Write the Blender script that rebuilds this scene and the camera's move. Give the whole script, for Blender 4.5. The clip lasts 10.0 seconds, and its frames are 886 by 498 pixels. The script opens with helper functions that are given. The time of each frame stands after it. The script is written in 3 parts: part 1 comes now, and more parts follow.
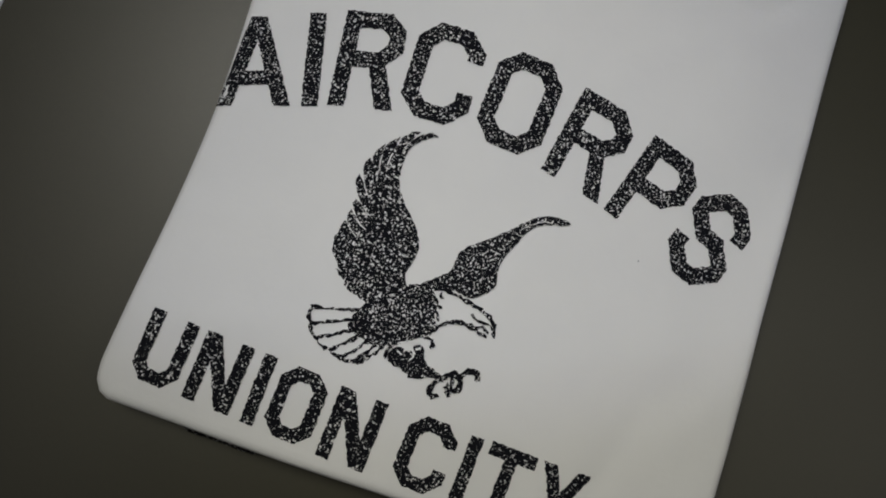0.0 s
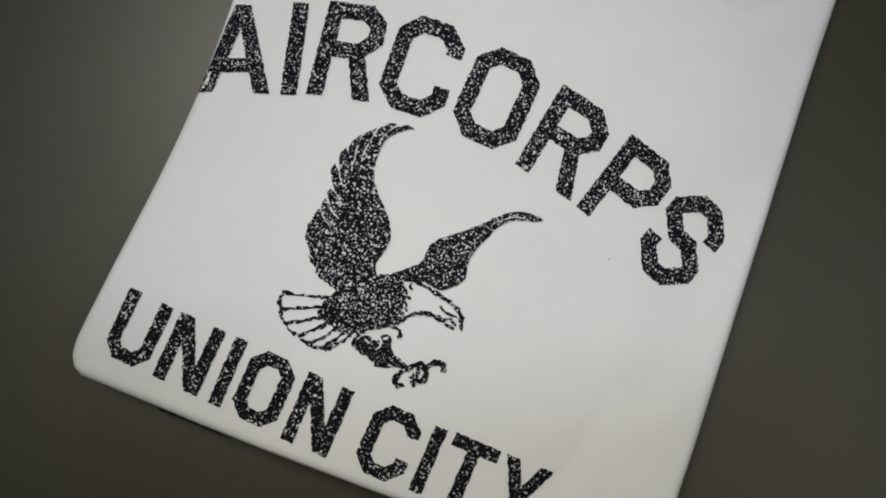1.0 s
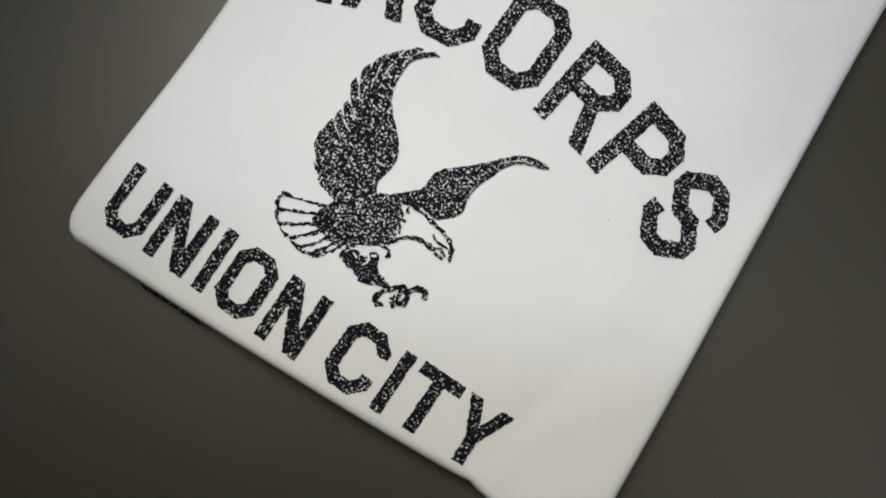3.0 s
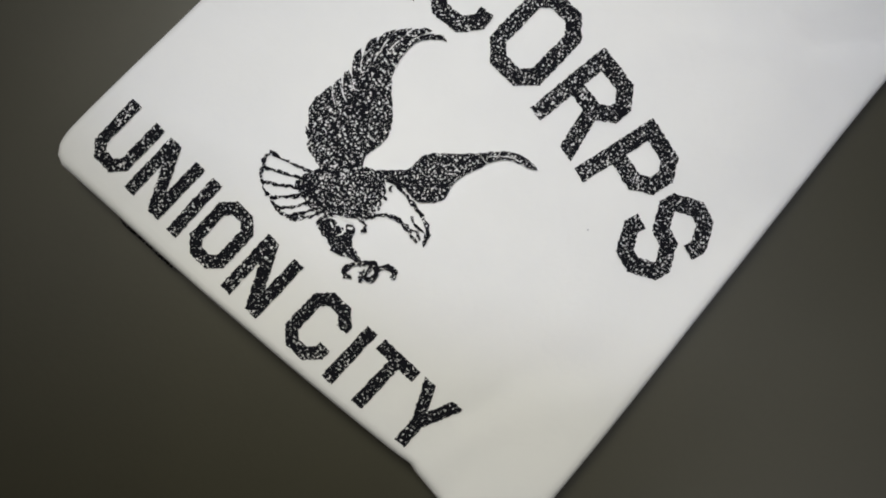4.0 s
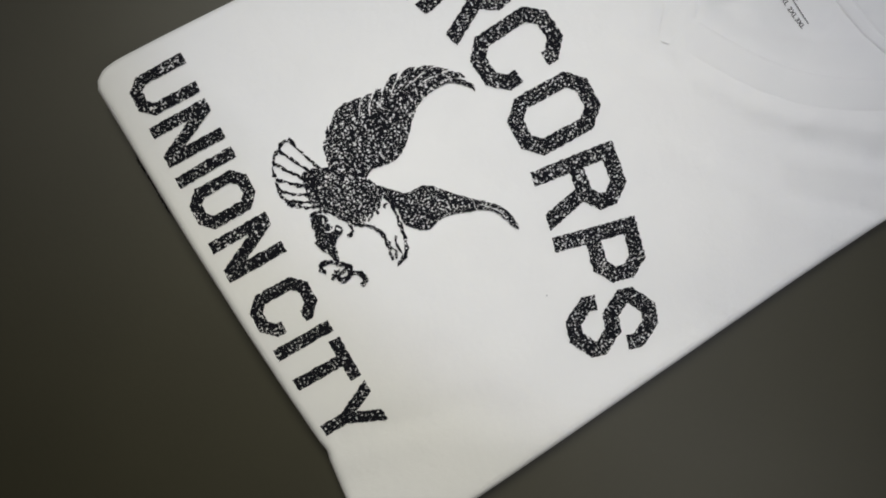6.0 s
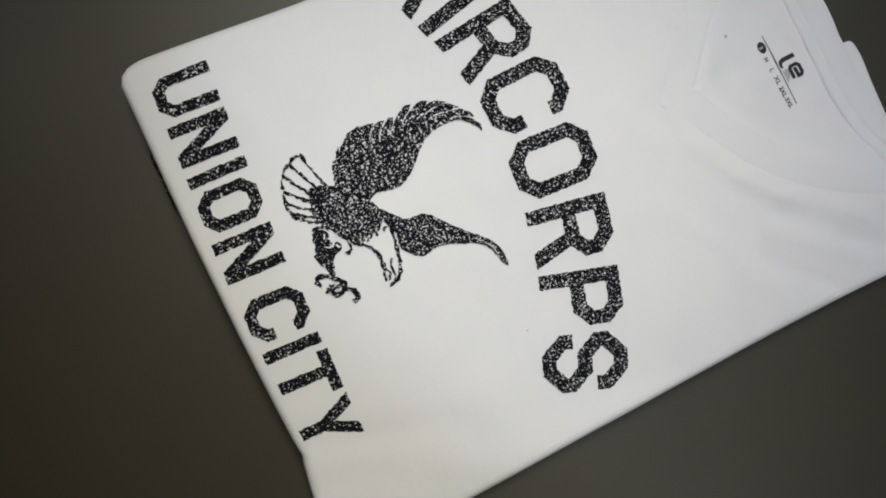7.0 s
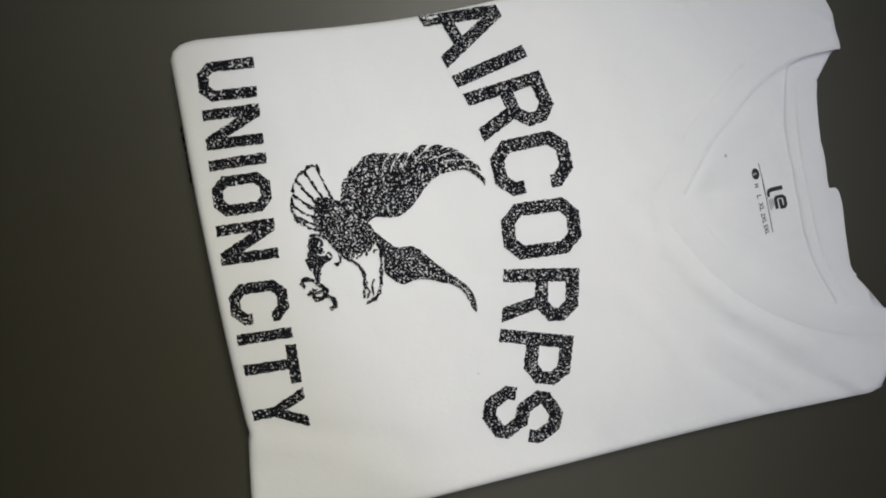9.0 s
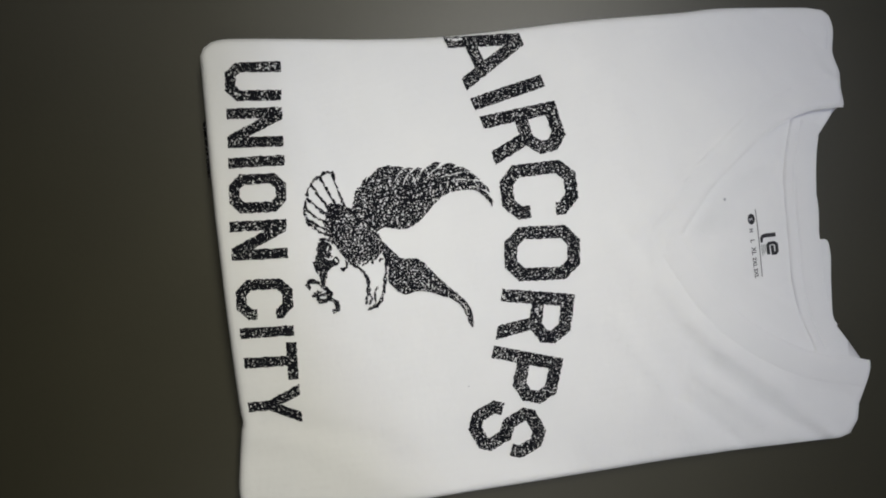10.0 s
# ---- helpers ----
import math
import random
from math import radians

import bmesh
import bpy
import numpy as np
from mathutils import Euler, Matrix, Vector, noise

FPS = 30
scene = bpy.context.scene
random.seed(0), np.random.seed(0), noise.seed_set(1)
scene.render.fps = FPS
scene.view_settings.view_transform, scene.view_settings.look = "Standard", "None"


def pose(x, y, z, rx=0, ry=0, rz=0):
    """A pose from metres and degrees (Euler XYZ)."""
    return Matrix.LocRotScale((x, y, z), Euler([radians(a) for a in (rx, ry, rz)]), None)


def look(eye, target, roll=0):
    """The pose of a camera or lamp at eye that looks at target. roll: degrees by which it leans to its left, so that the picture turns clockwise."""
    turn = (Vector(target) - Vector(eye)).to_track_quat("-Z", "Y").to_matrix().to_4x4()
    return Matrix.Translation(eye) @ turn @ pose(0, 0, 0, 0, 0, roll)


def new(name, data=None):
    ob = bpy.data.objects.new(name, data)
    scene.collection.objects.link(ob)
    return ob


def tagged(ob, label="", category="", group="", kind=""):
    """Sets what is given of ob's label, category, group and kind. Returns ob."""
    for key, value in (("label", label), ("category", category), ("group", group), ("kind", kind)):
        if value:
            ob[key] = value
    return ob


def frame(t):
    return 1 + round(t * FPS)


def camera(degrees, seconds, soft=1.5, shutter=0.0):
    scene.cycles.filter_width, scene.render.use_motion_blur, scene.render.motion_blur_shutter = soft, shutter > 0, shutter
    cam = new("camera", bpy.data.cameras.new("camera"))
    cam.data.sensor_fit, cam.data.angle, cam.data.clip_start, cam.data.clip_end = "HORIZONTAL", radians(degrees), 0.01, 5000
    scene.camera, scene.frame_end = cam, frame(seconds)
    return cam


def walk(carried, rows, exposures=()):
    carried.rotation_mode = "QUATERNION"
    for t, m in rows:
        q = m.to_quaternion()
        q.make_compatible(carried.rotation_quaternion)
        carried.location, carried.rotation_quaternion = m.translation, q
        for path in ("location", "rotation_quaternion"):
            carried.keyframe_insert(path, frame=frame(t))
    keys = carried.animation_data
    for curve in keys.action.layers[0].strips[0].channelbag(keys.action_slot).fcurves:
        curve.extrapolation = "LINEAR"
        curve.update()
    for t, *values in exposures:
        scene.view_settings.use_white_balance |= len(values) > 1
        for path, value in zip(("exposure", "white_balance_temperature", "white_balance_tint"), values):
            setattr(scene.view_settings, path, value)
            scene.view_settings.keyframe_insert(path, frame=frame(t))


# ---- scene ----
cam = camera(60.00, 10.0, soft=1.9)
ROWS = [
    (0.0, 0.03000, -0.07929, 0.41312, 4.101, -1.578, 26.391),
    (0.5, 0.04430, -0.07208, 0.41472, 3.779, -0.687, 27.618),
    (1.0, 0.05318, -0.06890, 0.41661, 3.651, -0.097, 28.527),
    (1.5, 0.05644, -0.07719, 0.41783, 3.743, 0.255, 30.226),
    (2.0, 0.06610, -0.08435, 0.41911, 4.002, 0.597, 33.012),
    (2.5, 0.07604, -0.08588, 0.41906, 3.982, 1.260, 35.844),
    (3.0, 0.08232, -0.08914, 0.41561, 3.417, 0.941, 39.121),
    (4.5, 0.09629, -0.06486, 0.41710, 1.722, 1.658, 52.480),
    (5.0, 0.09094, -0.06115, 0.42759, 1.579, 1.149, 56.224),
    (5.5, 0.08541, -0.05531, 0.43910, 1.173, 0.711, 61.201),
    (7.0, 0.06490, -0.06544, 0.47259, 1.682, -2.489, 71.884),
    (7.5, 0.05677, -0.05871, 0.48244, 1.091, -2.687, 75.136),
    (8.0, 0.04922, -0.05520, 0.49257, 0.623, -2.736, 78.769),
    (8.5, 0.04163, -0.05484, 0.50236, 0.259, -3.063, 82.642),
    (9.0, 0.03236, -0.05648, 0.51074, -0.520, -3.326, 86.522),
    (9.5, 0.02294, -0.06235, 0.52029, -1.053, -4.010, 90.280),
    (10.0, 0.01713, -0.06761, 0.52749, -1.473, -4.123, 91.955),
]
EXPOSURES = [(0.0, -0.76), (0.5, -0.66), (1.0, -0.37), (1.5, -0.21), (2.5, -0.13), (5.0, -0.10), (7.0, -0.17), (10.0, -0.15)]
walk(cam, [(t, pose(x, y, z, rx, ry, rz)) for t, x, y, z, rx, ry, rz in ROWS], EXPOSURES)

# ---- light ----
world = bpy.data.worlds.new("world")
world.use_nodes = True
world.node_tree.nodes["Background"].inputs[0].default_value = (0.72, 0.60, 0.42, 1)
world.node_tree.nodes["Background"].inputs[1].default_value = 0.03
scene.world = world


def area_lamp(name, m, sx, sy, watts, colour, spread=180):
    data = bpy.data.lights.new(name, "AREA")
    data.shape, data.size, data.size_y = "RECTANGLE", sx, sy
    data.energy, data.color, data.spread = watts, colour, radians(spread)
    ob = new(name, data)
    ob.matrix_world = m
    return ob


# Unseen overhead spot; the narrow cone imitates lens darkening towards the view's corners.
spot = bpy.data.lights.new("unseen_overhead_spot", "SPOT")
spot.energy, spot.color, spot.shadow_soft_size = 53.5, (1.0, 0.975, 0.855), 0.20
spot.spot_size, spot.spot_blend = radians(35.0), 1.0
new("unseen_overhead_spot", spot).matrix_world = look((-0.42, 0.20, 1.22), (0.085, -0.058, 0.0))
# Added cool spot without fixture; its cone edge leaves the hem warmer and dimmer.
cool = bpy.data.lights.new("added_cool_spot", "SPOT")
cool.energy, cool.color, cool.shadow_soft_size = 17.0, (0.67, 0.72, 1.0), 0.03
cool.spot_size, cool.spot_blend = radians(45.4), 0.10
new("added_cool_spot", cool).matrix_world = look((-0.15, 0.35, 1.30), (-0.15, 0.351, 0.0))
# Two unseen ceiling panels, added to brighten the table by their soft reflection.
for x, y, watts in ((1.25, 0.20, 7.5), (-0.95, -0.75, 3.8)):
    area_lamp("added_ceiling_fill", look((x, y, 1.83), (x, y - 0.001, 0.0)), 0.9, 0.9, watts, (1.0, 0.98, 0.95))


# ---- materials ----
def material(name):
    m = bpy.data.materials.new(name)
    m.use_nodes = True
    return m, m.node_tree.nodes, m.node_tree.links, m.node_tree.nodes["Principled BSDF"]


def noise_node(nodes, links, scale, detail=4.0, rough=0.55, coord=None):
    n = nodes.new("ShaderNodeTexNoise")
    n.inputs["Scale"].default_value, n.inputs["Detail"].default_value, n.inputs["Roughness"].default_value = scale, detail, rough
    links.new(coord, n.inputs["Vector"])
    return n


def ramp(nodes, links, source, a, b, ca, cb):
    r = nodes.new("ShaderNodeValToRGB")
    r.color_ramp.elements[0].position, r.color_ramp.elements[1].position = a, b
    r.color_ramp.elements[0].color, r.color_ramp.elements[1].color = (*ca, 1), (*cb, 1)
    links.new(source, r.inputs[0])
    return r


def mixed(nodes, links, kind, fac, a, b):
    m = nodes.new("ShaderNodeMix")
    m.data_type, m.blend_type = "RGBA", kind
    m.inputs[0].default_value = fac
    links.new(a, m.inputs[6])
    links.new(b, m.inputs[7])
    return m


def place_coord(nodes):
    return nodes.new("ShaderNodeNewGeometry").outputs["Position"]


def knit_bump(nodes, links, coord, bsdf, strength):
    """Fine jersey ribs, with a looser fuzz over them."""
    wave = nodes.new("ShaderNodeTexWave")
    wave.wave_type, wave.bands_direction = "BANDS", "X"
    wave.inputs["Scale"].default_value, wave.inputs["Distortion"].default_value = 420, 2.0
    wave.inputs["Detail"].default_value, wave.inputs["Detail Scale"].default_value = 2, 3
    links.new(coord, wave.inputs["Vector"])
    fuzz = noise_node(nodes, links, 900, 3, 0.6, coord)
    soft = noise_node(nodes, links, 28, 4, 0.55, coord)
    add = nodes.new("ShaderNodeMath")
    links.new(wave.outputs["Fac"], add.inputs[0])
    links.new(fuzz.outputs["Fac"], add.inputs[1])
    b1 = nodes.new("ShaderNodeBump")
    b1.inputs["Strength"].default_value, b1.inputs["Distance"].default_value = strength, 0.00025
    links.new(add.outputs[0], b1.inputs["Height"])
    b2 = nodes.new("ShaderNodeBump")
    b2.inputs["Strength"].default_value, b2.inputs["Distance"].default_value = 0.5, 0.0022
    links.new(soft.outputs["Fac"], b2.inputs["Height"])
    links.new(b1.outputs[0], b2.inputs["Normal"])
    links.new(b2.outputs[0], bsdf.inputs["Normal"])


COTTON_A, COTTON_B = (0.760, 0.767, 0.776), (0.815, 0.82, 0.822)


def cotton(name, warm=0.0):
    m, nodes, links, bsdf = material(name)
    c = place_coord(nodes)
    n = noise_node(nodes, links, 9, 4, 0.6, c)
    r = ramp(nodes, links, n.outputs["Fac"], 0.3, 0.7, COTTON_A, (COTTON_B[0], COTTON_B[1] - 0.01 * warm, COTTON_B[2] - 0.04 * warm))
    links.new(r.outputs[0], bsdf.inputs["Base Color"])
    bsdf.inputs["Roughness"].default_value = 0.93
    bsdf.inputs["Specular IOR Level"].default_value = 0.15
    bsdf.inputs["Sheen Weight"].default_value = 0.08
    knit_bump(nodes, links, c, bsdf, 0.35)
    return m


def speckled_ink(name, low, high, scale=880):
    """Distressed screen print: black ink broken by white flecks of cotton."""
    m, nodes, links, bsdf = material(name)
    c = place_coord(nodes)
    stretch = nodes.new("ShaderNodeMapping")
    stretch.inputs["Scale"].default_value = (1.05, 0.92, 1.0)
    links.new(c, stretch.inputs["Vector"])
    fleck = noise_node(nodes, links, scale, 4, 0.62, stretch.outputs[0])
    wide = noise_node(nodes, links, 230, 3, 0.55, c)
    shift = nodes.new("ShaderNodeMath")
    shift.operation = "MULTIPLY_ADD"
    links.new(wide.outputs["Fac"], shift.inputs[0])
    shift.inputs[1].default_value = 0.2
    links.new(fleck.outputs["Fac"], shift.inputs[2])
    r = ramp(nodes, links, shift.outputs[0], low, high, (0.008, 0.008, 0.011), (0.77, 0.77, 0.77))
    links.new(r.outputs[0], bsdf.inputs["Base Color"])
    bsdf.inputs["Roughness"].default_value = 0.9
    bsdf.inputs["Specular IOR Level"].default_value = 0.08
    knit_bump(nodes, links, c, bsdf, 0.25)
    return m


def plain(name, colour, rough, scale=30, vary=0.12):
    m, nodes, links, bsdf = material(name)
    c = place_coord(nodes)
    n = noise_node(nodes, links, scale, 6, 0.6, c)
    lo, hi = [v * (1 - vary) for v in colour], [min(1, v * (1 + vary)) for v in colour]
    r = ramp(nodes, links, n.outputs["Fac"], 0.3, 0.7, lo, hi)
    links.new(r.outputs[0], bsdf.inputs["Base Color"])
    bsdf.inputs["Roughness"].default_value = rough
    return m


def laminate(name):
    m, nodes, links, bsdf = material(name)
    c = place_coord(nodes)
    wide = noise_node(nodes, links, 5, 4, 0.55, c)
    fine = noise_node(nodes, links, 260, 5, 0.7, c)
    r1 = ramp(nodes, links, wide.outputs["Fac"], 0.25, 0.75, (0.0306, 0.0284, 0.0155), (0.0405, 0.0376, 0.0208))
    r2 = ramp(nodes, links, fine.outputs["Fac"], 0.3, 0.7, (0.42, 0.42, 0.42), (0.58, 0.58, 0.58))
    mx = mixed(nodes, links, "OVERLAY", 0.25, r1.outputs[0], r2.outputs[0])
    links.new(mx.outputs[2], bsdf.inputs["Base Color"])
    bsdf.inputs["Roughness"].default_value = 0.44
    bsdf.inputs["Specular IOR Level"].default_value = 0.5
    b = nodes.new("ShaderNodeBump")
    b.inputs["Strength"].default_value, b.inputs["Distance"].default_value = 0.12, 0.0006
    links.new(fine.outputs["Fac"], b.inputs["Height"])
    links.new(b.outputs[0], bsdf.inputs["Normal"])
    return m


COTTON = cotton("white_cotton_jersey", 0.3)
INK = speckled_ink("speckled_black_ink", 0.684, 0.703, 860)
INK_FINE = speckled_ink("finely_speckled_ink", 0.671, 0.691, 830)
INK_DENSE = speckled_ink("dense_speckled_ink", 0.697, 0.716, 780)
INK_SOLID = plain("solid_black_ink", (0.014, 0.014, 0.017), 0.7, 300)
INK_GREY = plain("faded_grey_ink", (0.24, 0.24, 0.25), 0.75, 300)
TABLE = laminate("grey_olive_laminate")
PAINT = plain("wall_paint", (0.30, 0.29, 0.27), 0.8, 3, 0.05)
FLOORING = plain("grey_floor", (0.16, 0.15, 0.14), 0.6, 12, 0.15)


# ---- geometry helpers ----
S = 1.25        # drawing units of the shirt's plan to metres
TOP = 0.022     # height of the folded shirt, in drawing units


def mesh_object(name, verts, faces, mat, parent=None, label="", smooth=True):
    me = bpy.data.meshes.new(name)
    me.from_pydata([tuple(v) for v in verts], [], [tuple(f) for f in faces])
    me.materials.append(mat)
    me.polygons.foreach_set("use_smooth", [smooth] * len(me.polygons))
    me.update()
    ob = new(name, me)
    ob.parent = parent
    if label:
        tagged(ob, label)
    return ob


def part(name, bm, mat, parent=None, label="", smooth=False):
    me = bpy.data.meshes.new(name)
    bmesh.ops.recalc_face_normals(bm, faces=bm.faces)
    bm.to_mesh(me)
    bm.free()
    me.materials.append(mat)
    me.polygons.foreach_set("use_smooth", [smooth] * len(me.polygons))
    ob = new(name, me)
    ob.parent = parent
    if label:
        tagged(ob, label)
    return ob


def box(sx, sy, sz, centre, bevel=0.0):
    bm = bmesh.new()
    bmesh.ops.create_cube(bm, size=1)
    bmesh.ops.scale(bm, vec=(sx, sy, sz), verts=bm.verts)
    bmesh.ops.translate(bm, vec=centre, verts=bm.verts)
    if bevel:
        bmesh.ops.bevel(bm, geom=bm.edges[:], offset=bevel, segments=3, affect="EDGES")
    return bm


def spline(points, step=0.0025, closed=False):
    """Catmull-Rom through a few control points."""
    p = [np.array(q, float) for q in points]
    n = len(p)
    out = []
    for i in range(n if closed else n - 1):
        if closed:
            a, b, c, d = p[i - 1], p[i], p[(i + 1) % n], p[(i + 2) % n]
        else:
            b, c = p[i], p[i + 1]
            a = p[i - 1] if i else 2 * b - c
            d = p[i + 2] if i + 2 < n else 2 * c - b
        k = max(1, int(np.hypot(*(c - b)) / step))
        for j in range(k):
            u = j / k
            out.append(0.5 * (2 * b + (c - a) * u + (2 * a - 5 * b + 4 * c - d) * u * u + (3 * b - a - 3 * c + d) * u ** 3))
    if not closed:
        out.append(p[-1])
    return np.array(out)


def distance(q, line, closed=True):
    """Distance of the points q to a polyline."""
    a = line if closed else line[:-1]
    b = np.roll(line, -1, 0) if closed else line[1:]
    best = np.full(len(q), 9.0)
    for s, e in zip(a, b):
        d = e - s
        u = np.clip(((q - s) @ d) / max(d @ d, 1e-12), 0, 1)
        best = np.minimum(best, np.hypot(*(q - s - u[:, None] * d).T))
    return best


def inside(q, poly):
    r = np.zeros(len(q), bool)
    for (x0, y0), (x1, y1) in zip(poly, np.roll(poly, -1, 0)):
        if y0 != y1:
            r ^= ((y0 > q[:, 1]) != (y1 > q[:, 1])) & (q[:, 0] < (x1 - x0) * (q[:, 1] - y0) / (y1 - y0) + x0)
    return r


def triangulate(polys, extra):
    """Triangles of the union of polygons, with extra points inside them."""
    from mathutils import geometry
    verts, edges = [], []
    for poly in polys:
        k = len(verts)
        verts += [Vector((float(x), float(y))) for x, y in poly]
        edges += [(k + i, k + (i + 1) % len(poly)) for i in range(len(poly))]
    verts += [Vector((float(x), float(y))) for x, y in extra]
    v, _, f, *_ = geometry.delaunay_2d_cdt(verts, edges, [], 0, 1e-7)
    v = np.array([tuple(q) for q in v])
    f = np.array([t for t in f if len(t) == 3])
    mid = v[f].mean(1)
    keep = np.zeros(len(f), bool)
    for poly in polys:
        keep |= inside(mid, np.array(poly))
    f = f[keep]
    d1, d2 = v[f[:, 1]] - v[f[:, 0]], v[f[:, 2]] - v[f[:, 0]]
    flip = d1[:, 0] * d2[:, 1] - d1[:, 1] * d2[:, 0] < 0
    f[flip] = f[flip][:, ::-1]
    used = np.unique(f)
    back = np.zeros(len(v), int)
    back[used] = np.arange(len(used))
    return v[used], back[f]


def grid_points(poly, step, margin):
    lo, hi = poly.min(0), poly.max(0)
    gx, gy = np.meshgrid(np.arange(lo[0], hi[0], step), np.arange(lo[1], hi[1], step * 0.866))
    gx = gx + (np.arange(gx.shape[0]) % 2)[:, None] * step * 0.5
    q = np.c_[gx.ravel(), gy.ravel()]
    q = q[inside(q, poly)]
    return q[distance(q, poly) > margin] if margin else q


def rings(poly, depths):
    """Rows of points that follow the outline inwards."""
    t = np.roll(poly, -1, 0) - np.roll(poly, 1, 0)
    t /= np.maximum(np.hypot(*t.T), 1e-9)[:, None]
    inward = np.c_[-t[:, 1], t[:, 0]]
    out = []
    for d in depths:
        q = poly + inward * d
        q = q[inside(q, poly)]
        out.append(q[distance(q, poly) > d * 0.9])
    return np.concatenate(out)


def smooth_step(a, b, v):
    u = np.clip((v - a) / (b - a), 0, 1)
    return u * u * (3 - 2 * u)


def wobble(q, scale, seed):
    return np.array([noise.noise(Vector((x * scale, y * scale, seed))) for x, y in q])


# ---- the place ----
floor = part("floor", box(4.4, 4.4, 0.1, (0, 0, -0.80)), FLOORING)
tagged(floor, "plain grey floor under the table", "floor", kind="structure")
ceiling = part("ceiling", box(4.4, 4.4, 0.1, (0, 0, 1.90)), PAINT)
tagged(ceiling, "plain painted ceiling", "ceiling", kind="structure")
for side, (sx, sy, x, y) in {"north": (4.4, 0.1, 0, 2.25), "south": (4.4, 0.1, 0, -2.25), "east": (0.1, 4.6, 2.25, 0), "west": (0.1, 4.6, -2.25, 0)}.items():
    tagged(part("wall_" + side, box(sx, sy, 2.6, (x, y, 0.55)), PAINT), "plain painted wall", "wall", kind="structure")

table = tagged(new("table"), "flat matt grey-olive table under a folded shirt", "table")
table.location = (0.05, 0.0, -0.75)
part("tabletop", box(1.7, 1.3, 0.035, (0, 0, 0.7325), 0.003), TABLE, table, "matt grey-olive laminate top")
for x, y in ((-0.78, -0.58), (0.78, -0.58), (-0.78, 0.58), (0.78, 0.58)):
    part("leg", box(0.06, 0.06, 0.715, (x, y, 0.3575), 0.003), TABLE, table)

# ---- the folded shirt ----
shirt = tagged(new("t_shirt"), "folded white cotton v-neck t-shirt with speckled black print", "t-shirt")

HEM = spline([(-0.0725, -0.1543), (-0.066, -0.1535), (-0.042, -0.1505), (-0.003, -0.1457), (0.036, -0.1402), (0.075, -0.1345), (0.108, -0.1292), (0.118, -0.1270)])
HEM_FLAP = spline([(0.122, -0.1277), (0.139, -0.1282), (0.158, -0.1275), (0.1672, -0.1217), (0.1700, -0.111)])
RIGHT = spline([(0.1692, -0.098), (0.1630, -0.058), (0.1533, -0.001), (0.1436, 0.055), (0.1360, 0.10), (0.1300, 0.140), (0.1256, 0.1745), (0.1222, 0.1985), (0.1190, 0.2085)])
SHOULDER_R = spline([(0.1107, 0.2114), (0.1017, 0.2116), (0.0979, 0.2127), (0.0857, 0.2158), (0.0785, 0.2165)])
NECK_BACK = spline([(0.0662, 0.2023), (0.0584, 0.1963), (0.0537, 0.1938), (0.0444, 0.1891), (0.0256, 0.1862), (0.0111, 0.1849), (-0.0026, 0.1839), (-0.0113, 0.1825), (-0.0197, 0.1799), (-0.0281, 0.1778), (-0.0362, 0.1778), (-0.0454, 0.1816), (-0.0527, 0.1858), (-0.0598, 0.1900)])
SHOULDER_L = spline([(-0.0629, 0.1951), (-0.0672, 0.1942), (-0.0750, 0.1929), (-0.0812, 0.1929), (-0.0873, 0.1903), (-0.0928, 0.1881), (-0.0997, 0.1881), (-0.1059, 0.1878), (-0.1126, 0.1850), (-0.1155, 0.1805)])
LEFT = spline([(-0.1162, 0.172), (-0.1152, 0.1537), (-0.1128, 0.1218), (-0.1092, 0.0998), (-0.1050, 0.0685), (-0.1008, 0.039), (-0.0904, -0.022), (-0.0863, -0.065), (-0.0842, -0.110), (-0.0830, -0.133), (-0.0822, -0.1425), (-0.0802, -0.1490), (-0.0770, -0.1527)])
V_EDGE = np.concatenate([
    spline([(0.0770, 0.2140), (0.0752, 0.2030), (0.0742, 0.1917), (0.0715, 0.1790), (0.0682, 0.1688), (0.0600, 0.1510), (0.0501, 0.1360), (0.0385, 0.1235), (0.0252, 0.1127), (0.0117, 0.1028)], 0.0012),
    spline([(0.0117, 0.1028), (0.0048, 0.1069), (-0.0056, 0.1135), (-0.0156, 0.1204), (-0.0283, 0.1325), (-0.0436, 0.1477), (-0.0538, 0.1632), (-0.0582, 0.1726), (-0.0605, 0.1830), (-0.0622, 0.1945)], 0.0012)[1:]])

